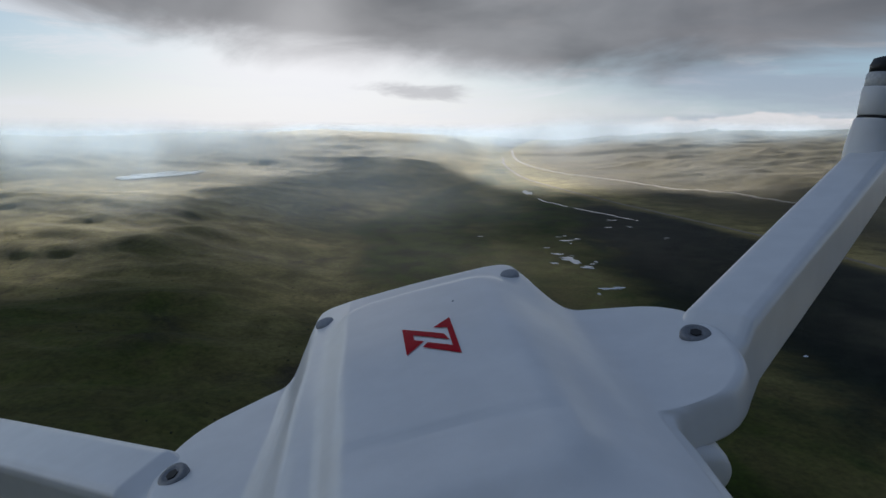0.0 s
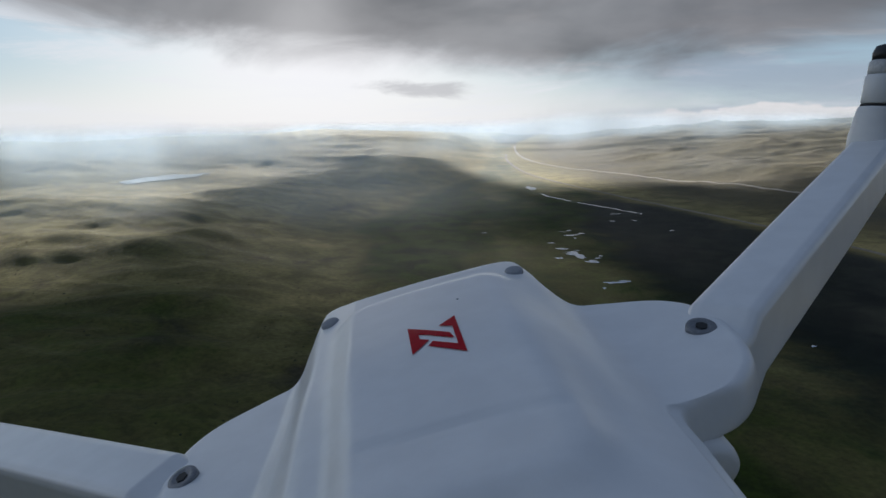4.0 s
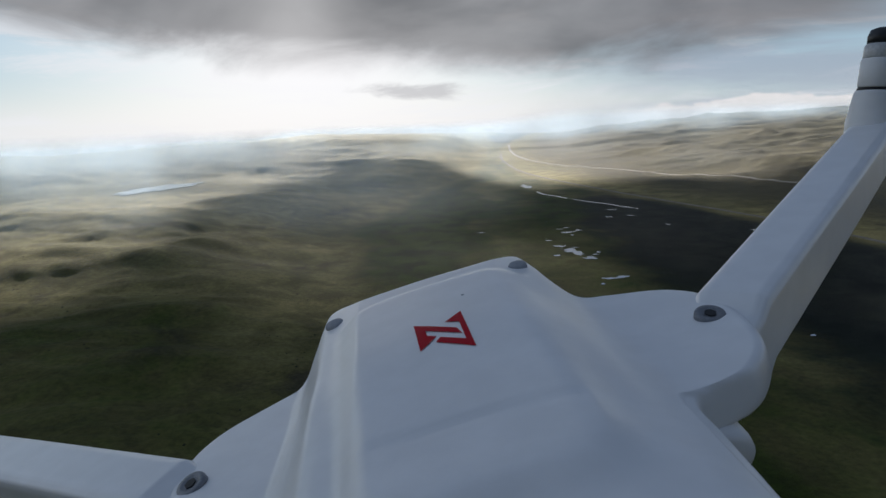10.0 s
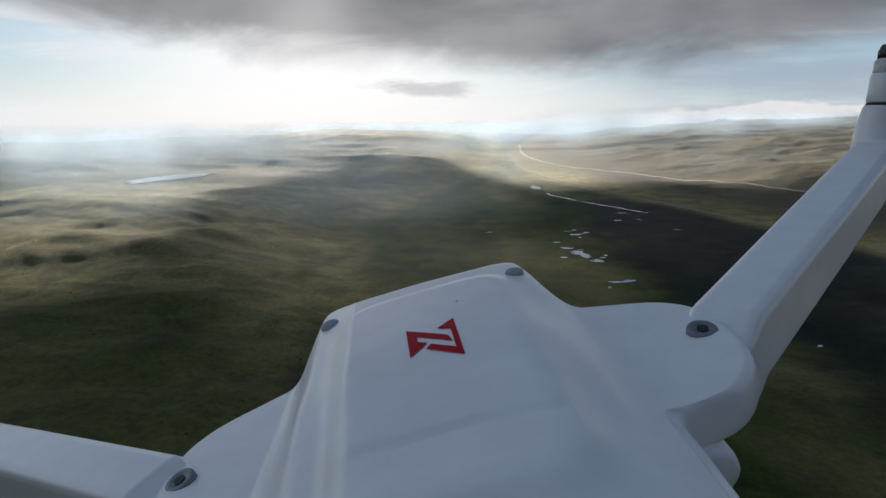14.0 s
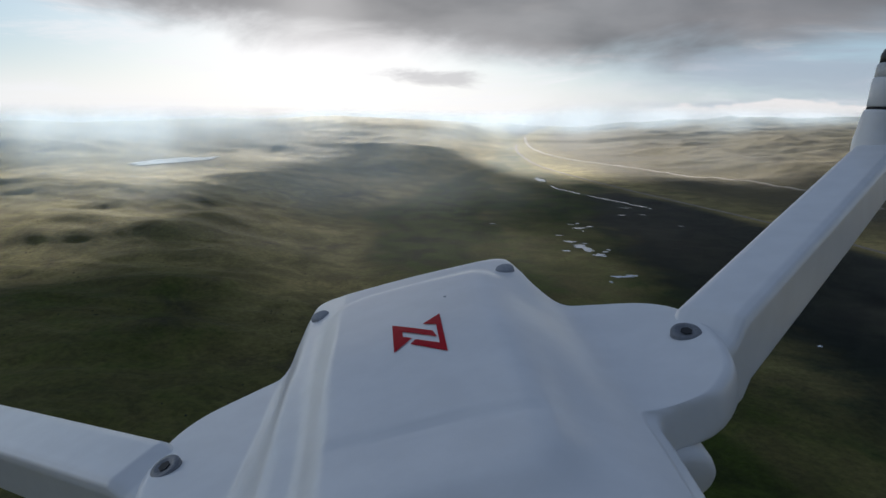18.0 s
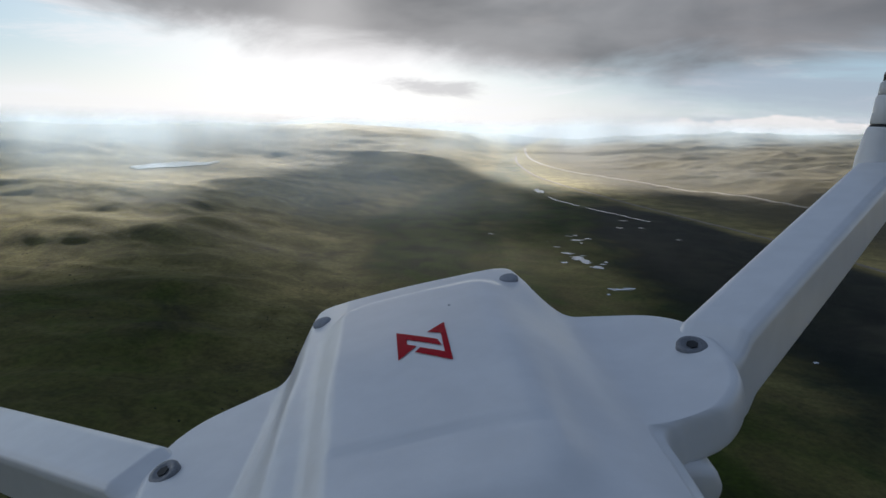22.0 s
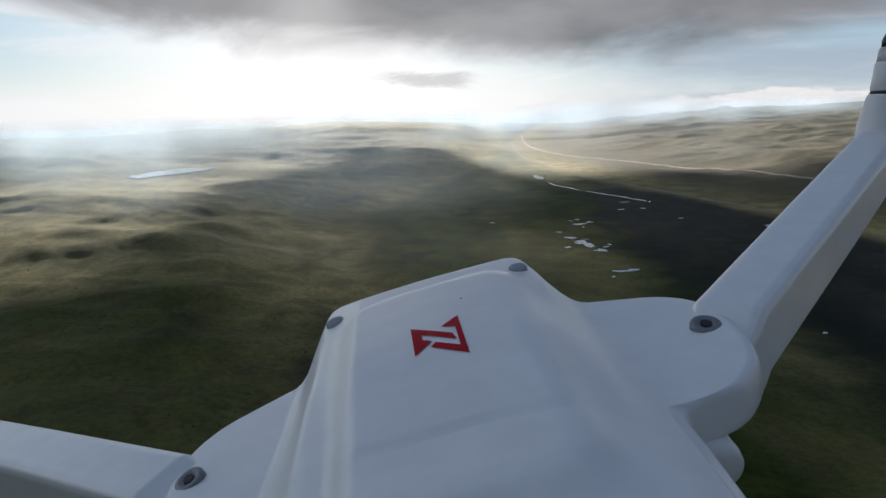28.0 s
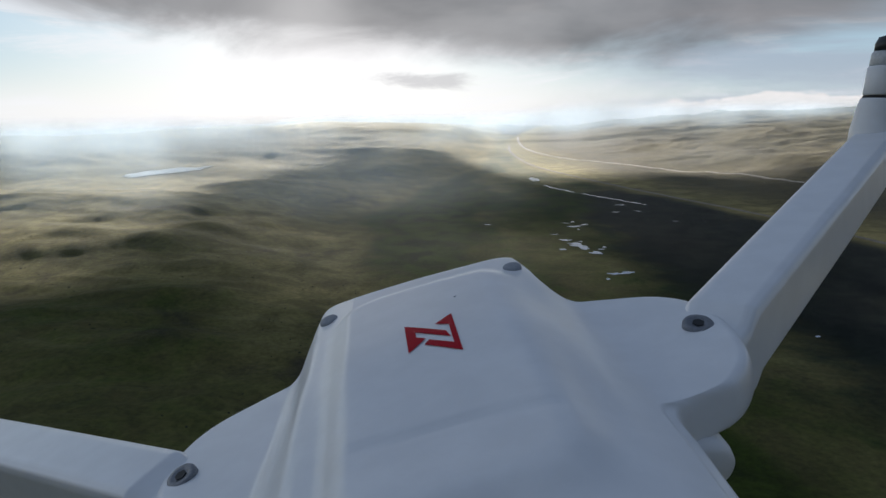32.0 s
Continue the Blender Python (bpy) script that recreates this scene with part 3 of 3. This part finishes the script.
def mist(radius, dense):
    """A translucent sheet standing in for distance haze; it thins out upwards and where it meets the ground."""
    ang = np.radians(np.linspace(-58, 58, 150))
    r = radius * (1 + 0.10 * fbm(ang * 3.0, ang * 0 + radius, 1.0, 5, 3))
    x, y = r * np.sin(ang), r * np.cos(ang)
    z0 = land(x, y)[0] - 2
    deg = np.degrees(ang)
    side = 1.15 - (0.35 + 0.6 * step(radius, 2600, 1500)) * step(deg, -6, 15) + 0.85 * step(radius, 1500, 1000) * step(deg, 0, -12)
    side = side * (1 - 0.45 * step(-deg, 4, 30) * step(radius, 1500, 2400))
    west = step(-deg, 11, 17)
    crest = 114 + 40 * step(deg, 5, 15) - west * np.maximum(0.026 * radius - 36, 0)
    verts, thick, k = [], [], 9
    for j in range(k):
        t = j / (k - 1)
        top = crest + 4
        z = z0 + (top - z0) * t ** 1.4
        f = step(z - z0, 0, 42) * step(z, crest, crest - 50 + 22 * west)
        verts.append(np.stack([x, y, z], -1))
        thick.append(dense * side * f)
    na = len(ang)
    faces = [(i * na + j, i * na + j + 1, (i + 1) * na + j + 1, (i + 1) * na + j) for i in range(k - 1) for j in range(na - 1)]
    me = mesh_from("mist", np.vstack(verts).tolist(), faces, HAZE_SHEET)
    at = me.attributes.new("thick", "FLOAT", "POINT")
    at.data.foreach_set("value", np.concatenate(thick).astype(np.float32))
    return tagged(new("mist", me), "translucent sheet that stands in for distance haze over the moor", "mist", kind="stuff")


# added sheets, denser with distance, veil the land as haze would
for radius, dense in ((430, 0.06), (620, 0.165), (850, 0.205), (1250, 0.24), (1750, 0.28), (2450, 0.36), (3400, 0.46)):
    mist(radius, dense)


# ---------------------------------------------------------------- the drone
drone = new("drone")
drone.matrix_world = pose(0.01689, -0.00234, 119.87827, -1.658, -14.815, 4.052)
tagged(drone, "white lacquered multirotor drone in flight with a red printed emblem", "drone")


def hump_height(x, y):
    """Height of the shell's top over the deck."""
    def box(u, hx, y0, y1, r):
        qx, qy = np.abs(u) - (hx - r), np.abs(y - (y0 + y1) / 2) - ((y1 - y0) / 2 - r)
        return -(np.hypot(np.maximum(qx, 0), np.maximum(qy, 0)) + np.minimum(np.maximum(qx, qy), 0) - r)
    d = box(x, 0.0735 + 0.0045 * step(y, 0.27, 0.375), 0.085, 0.413, 0.027)
    e = box(x - 0.004, 0.0365 + 0.06 * np.clip(y - 0.165, 0, 0.16), 0.145, 0.346, 0.021)
    rear = step(y, 0.27, 0.165)

    blur = 0.0010 + 0.0038 * step(x, 0.0, 0.03)

    def soft(v, xs, zs):
        return sum(np.interp(v + o * blur, xs, zs) for o in (-1.0, -0.67, -0.33, 0.0, 0.33, 0.67, 1.0)) / 7
    rim = soft(d, (-0.010, -0.004, 0.0, 0.004, 0.008, 0.0125, 0.0150, 0.020, 0.036), (0, 0.0026, 0.0068, 0.0125, 0.0172, 0.0216, 0.0226, 0.0235, 0.0288))
    low = soft(d, (-0.010, -0.004, 0.0, 0.004, 0.008, 0.0125, 0.0150, 0.020, 0.036), (0, 0.0040, 0.0068, 0.0096, 0.0124, 0.0156, 0.0174, 0.0190, 0.0210))
    rim = rim * (1 - rear) + low * rear
    wide = soft(d, (-0.013, -0.007, 0.0, 0.006, 0.012, 0.020, 0.036), (0, 0.0010, 0.0040, 0.0086, 0.0126, 0.0166, 0.0212 ))
    wide = wide * (1.36 - 0.36 * rear)
    ease = step(x, 0.028, 0.052) * step(y, 0.352, 0.29)
    rim = rim * (1 - ease) + wide * ease
    top = soft(e, (-0.012, -0.0085, 0.0, 0.0020, 0.009), (0, 0.0010, 0.0054, 0.0061, 0.0063)) * (0.60 + 0.55 * rear)
    # shallow seam across the rear cover
    seam = (-0.0009 * np.exp(-((y - 0.181 + 0.06 * x) / 0.0015) ** 2) - 0.0007 * step(y + 0.06 * x, 0.1825, 0.1795)) * step(e, -0.002, 0.004)
    crown = -0.004 * (x / 0.08) ** 2 * step(d, 0.0, 0.06)
    return rim + top + seam + crown


def outline():
    """Half of the deck's plan, from nose to tail, on the right."""
    half = [(0.0, 0.418), (0.035, 0.416), (0.057, 0.409), (0.069, 0.393), (0.0745, 0.362), (0.079, 0.341), (0.103, 0.324), (0.122, 0.311),
            (0.132, 0.298), (0.1365, 0.280), (0.1360, 0.260), (0.1325, 0.241), (0.1250, 0.221), (0.112, 0.2065), (0.102, 0.2025), (0.090, 0.2005),
            (0.083, 0.196), (0.081, 0.175), (0.078, 0.145), (0.073, 0.10), (0.062, 0.062), (0.03, 0.05), (0.0, 0.048)]
    right = [(v.x, v.y) for v in smooth_line([(x, y, 0) for x, y in half], 9)]
    return right + [(-x, y) for x, y in right[-2:0:-1]]


def shell_mesh():
    plan = np.array(outline())
    n = len(plan)
    # rings shrink from the rim towards a spine, then the wall goes down
    rings = []
    spine_y = np.clip(plan[:, 1], 0.12, 0.36)
    centre = np.stack([np.zeros(n), spine_y], -1)
    # distance from the rim, for the rounded edge
    length = np.linalg.norm(plan - centre, axis=1)
    for dist, z in ((0.004, -0.0185), (0.0012, -0.0170), (0.0, -0.0145), (0.0, -0.006), (0.0006, -0.003), (0.0018, -0.0012), (0.0042, -0.0002)):
        k = np.minimum(dist / np.maximum(length, 1e-6), 1)[:, None]
        q = plan + (centre - plan) * k
        rings.append(np.c_[q, np.full(n, z)])
    for f in np.linspace(0, 1, 120)[1:]:
        k = (0.0042 / np.maximum(length, 1e-6))[:, None]
        k = k + (1 - k) * f
        q = plan + (centre - plan) * k
        rings.append(np.c_[q, hump_height(q[:, 0], q[:, 1]) * step(f, 0.0, 0.03) + 0.0])
    verts = np.vstack(rings)
    faces = []
    for i in range(len(rings) - 1):
        for j in range(n):
            k = (j + 1) % n
            faces.append((i * n + j, (i + 1) * n + j, (i + 1) * n + k, i * n + k))
    faces.append(tuple(range(n)))
    return mesh_from("shell", verts.tolist(), faces, SHELL)


shell = new("shell", shell_mesh())
shell.parent = drone
shell["label"] = "white glossy upper shell"


def under_body():
    bm = bmesh.new()
    loops = []
    for z, k in ((-0.0180, 0.90), (-0.050, 0.88), (-0.075, 0.80), (-0.085, 0.66)):
        loops.append([bm.verts.new((x * 0.078 * k, 0.225 + y * 0.18 * k, z)) for x, y in
                      [(math.copysign(abs(math.cos(a)) ** 0.5, math.cos(a)), math.copysign(abs(math.sin(a)) ** 0.5, math.sin(a))) for a in np.linspace(0, 2 * math.pi, 48, endpoint=False)]])
    for a, b in zip(loops, loops[1:]):
        for i in range(48):
            bm.faces.new((a[i], a[(i + 1) % 48], b[(i + 1) % 48], b[i]))
    bm.faces.new(loops[0])
    bm.faces.new(loops[-1])
    return part("lower_body", bm, SHELL, drone)


under_body()


def lathe(profile, n=32):
    bm = bmesh.new()
    rings = []
    for r, z in profile:
        rings.append([bm.verts.new((r * math.cos(2 * math.pi * i / n), r * math.sin(2 * math.pi * i / n), z)) for i in range(n)])
    for a, b in zip(rings, rings[1:]):
        for i in range(n):
            bm.faces.new((a[i], a[(i + 1) % n], b[(i + 1) % n], b[i]))
    bm.faces.new(rings[0])
    bm.faces.new(rings[-1])
    return bm


def screw(x, y, z, tilt=(0, 0, 0), r=0.0072):
    """Cap screw with a hexagon socket."""
    bm = lathe([(r * 1.0, -0.006), (r * 1.0, 0.0), (r * 0.93, 0.0009), (r * 0.62, 0.0012), (r * 0.55, 0.0007), (r * 0.42, 0.0006)], 36)
    ob = part("screw", bm, STEEL, drone, "grey steel cap screw")
    ob.matrix_local = pose(x, y, z, *tilt)
    hexa = bmesh.new()
    ring = [hexa.verts.new((r * 0.40 * math.cos(a), r * 0.40 * math.sin(a), zz)) for zz in (0.0004, 0.0011) for a in np.linspace(0, 2 * math.pi, 6, endpoint=False)]
    for i in range(6):
        hexa.faces.new((ring[i], ring[(i + 1) % 6], ring[6 + (i + 1) % 6], ring[6 + i]))
    hexa.faces.new(ring[:6])
    hexa.faces.new(ring[6:])
    part("socket", hexa, SOCKET_GAP, ob, "dark hexagon socket", False)


def on_shell(x, y):
    return float(hump_height(np.array([x]), np.array([y]))[0])


def plug(x, y, z, tilt):
    """Domed grey rubber plug in the shell's rim."""
    r = 0.0057
    bm = lathe([(r, -0.004), (r, 0.0002), (r * 0.93, 0.0010), (r * 0.74, 0.0015), (r * 0.45, 0.0018), (r * 0.15, 0.0019)], 36)
    ob = part("plug", bm, RUBBER, drone, "grey domed rubber plug")
    ob.matrix_local = pose(x, y, z, *tilt)


for sx in (-1, 1):
    screw(0.1219 if sx > 0 else -0.1234, 0.257, on_shell(0.1228, 0.257) + 0.0008, (15, sx * 7, 0), 0.0070)
    plug(sx * 0.0580, 0.3574, on_shell(sx * 0.0580, 0.3574) + 0.0008, (12, sx * 4, 0))


def emblem():
    """Two interlocked red wedges, a printed film on the shell."""
    a = [(-9.1, 276.0), (9.6, 255.6), (11.0, 247.6), (-4.2, 263.6), (-4.0, 257.0), (0.2, 252.8), (-8.0, 241.8)]
    b = [(14.0, 276.6), (14.4, 230.6), (-0.8, 246.6), (1.6, 250.6), (11.8, 240.4), (11.6, 262.6), (5.4, 267.4)]
    for pts in (a, b):
        bm = bmesh.new()
        z = [on_shell(x / 1000, y / 1000) + 0.0004 for x, y in pts]
        top = [bm.verts.new((x / 1000, y / 1000, q)) for (x, y), q in zip(pts, z)]
        f = bm.faces.new(top)
        bmesh.ops.triangulate(bm, faces=[f])
        bmesh.ops.subdivide_edges(bm, edges=bm.edges, cuts=5, use_grid_fill=True)
        for v in bm.verts:
            v.co.z = on_shell(v.co.x, v.co.y) + 0.0004
        part("emblem", bm, RED, drone, "red printed emblem wedge")


emblem()

# tiny pale disc, slightly proud of the shell
bm = lathe([(0.0007, -0.001), (0.0007, 0.0001), (0.0005, 0.0002)], 20)
dot = part("shell_dot", bm, PALE, drone, "small pale grey dot on the shell")
dot.matrix_local = pose(0.0185, 0.303, on_shell(0.0185, 0.303) + 0.0002)

def arm(sx, lean):
    """A faceted boom from the deck's corner out to its motor."""
    d = Vector((math.cos(lean), math.sin(lean), 0))
    s = Vector((math.sin(lean), -math.cos(lean), 0))
    section = ((-0.0170, -0.004), (-0.0168, 0.0005), (-0.0135, 0.0038), (-0.0095, 0.0044), (0.0125, 0.0016), (0.0160, -0.0005), (0.0168, -0.004), (0.0150, -0.031), (0.0115, -0.035),
               (-0.0125, -0.035), (-0.0160, -0.031))
    start = Vector((0.1195, 0.2520, 0))
    bm = bmesh.new()
    rings = []
    for along, k, zz in ((0.0, 0.9, -0.006), (0.016, 0.97, -0.005), (0.027, 1.0, 0), (0.10, 1.0, 0), (0.20, 1.0, 0), (0.423, 0.97, 0), (0.437, 0.93, -0.001), (0.441, 0.8, -0.003)):
        q = start + d * along
        flare = 1 + 0.40 * along / 0.43
        side = [(u * k * (flare if u > 0 else 1.0), v) for u, v in section]
        rings.append([bm.verts.new(((q.x + s.x * u) * sx, q.y + s.y * u, (v + 0.013) * k - 0.013 + zz)) for u, v in side])
    n = len(section)
    for a, b in zip(rings, rings[1:]):
        for i in range(n):
            bm.faces.new((a[i], a[(i + 1) % n], b[(i + 1) % n], b[i]))
    bm.faces.new(rings[0])
    bm.faces.new(rings[-1])
    boom = part("arm", bm, SHELL, drone, "white faceted folding arm")
    bev = boom.modifiers.new("bevel", "BEVEL")
    bev.width, bev.segments, bev.limit_method, bev.angle_limit, bev.harden_normals = 0.0016, 3, "ANGLE", radians(9), True
    # hinge pin under the deck's corner
    pin = part("hinge_post", lathe([(0.0085, -0.020), (0.0112, -0.0185), (0.0120, -0.015), (0.0120, 0.030), (0.0100, 0.034)], 40), SHELL, drone, "white round hinge post")
    pin.matrix_local = pose(sx * 0.0905, 0.2185, -0.0265, -78, 0, 0)
    # motor mount, motor and propeller at the tip
    tip = start + d * 0.436
    at = pose(sx * tip.x, tip.y, 0, 0, sx * 19, 0)
    base = part("motor_mount", lathe([(0.0165, -0.022), (0.0195, -0.018), (0.0195, 0.003), (0.0186, 0.008), (0.0172, 0.020), (0.0160, 0.028), (0.0148, 0.0305)], 40), SHELL, drone)
    base.matrix_local = at
    # added black ring puts the dark of the mount's notch into colour
    part("gap_shade", lathe([(0.0128, 0.0300), (0.0140, 0.0306), (0.0140, 0.0326), (0.0128, 0.0332)], 40), SOCKET_GAP, base, "black ring for the shaded gap under the motor")
    mot = part("motor", lathe([(0.0128, 0.0330), (0.0142, 0.0345), (0.0140, 0.0575), (0.0128, 0.0595)], 40), SHELL, drone, "white motor can")
    mot.matrix_local = at
    part("bell", lathe([(0.0118, 0.0590), (0.0130, 0.0605), (0.0128, 0.0705), (0.0112, 0.0725)], 40), ALLOY, mot, "grey motor bell")
    part("hub", lathe([(0.0112, 0.0720), (0.0116, 0.0790), (0.0095, 0.0850), (0.0040, 0.0870)], 32), BLACK, mot, "black propeller hub")
    for turn in (-24.0, 14.0):
        bm = bmesh.new()
        rows = []
        for u in np.linspace(0.006, 0.165, 16):
            t = (u - 0.006) / 0.159
            chord = 0.0085 + 0.0125 * math.sin(math.pi * min(1, t * 1.25 + 0.12)) if t < 0.97 else 0.004
            pitch = radians(24 - 16 * t)
            ring = []
            for k in range(8):
                a = 2 * math.pi * k / 8
                c, h = math.cos(a) * chord, math.sin(a) * 0.0016
                ring.append(bm.verts.new((u, c * math.cos(pitch) - h * math.sin(pitch), 0.0785 + c * math.sin(pitch) + h * math.cos(pitch))))
            rows.append(ring)
        for a, b in zip(rows, rows[1:]):
            for k in range(8):
                bm.faces.new((a[k], a[(k + 1) % 8], b[(k + 1) % 8], b[k]))
        bm.faces.new(rows[0])
        bm.faces.new(rows[-1])
        blade = part("propeller_blade", bm, BLACK, mot, "black propeller blade at rest")
        blade.matrix_local = pose(0, 0, 0, 0, 0, turn if sx > 0 else 180 - turn)


arm(1, radians(42.3))
arm(-1, radians(38.6))
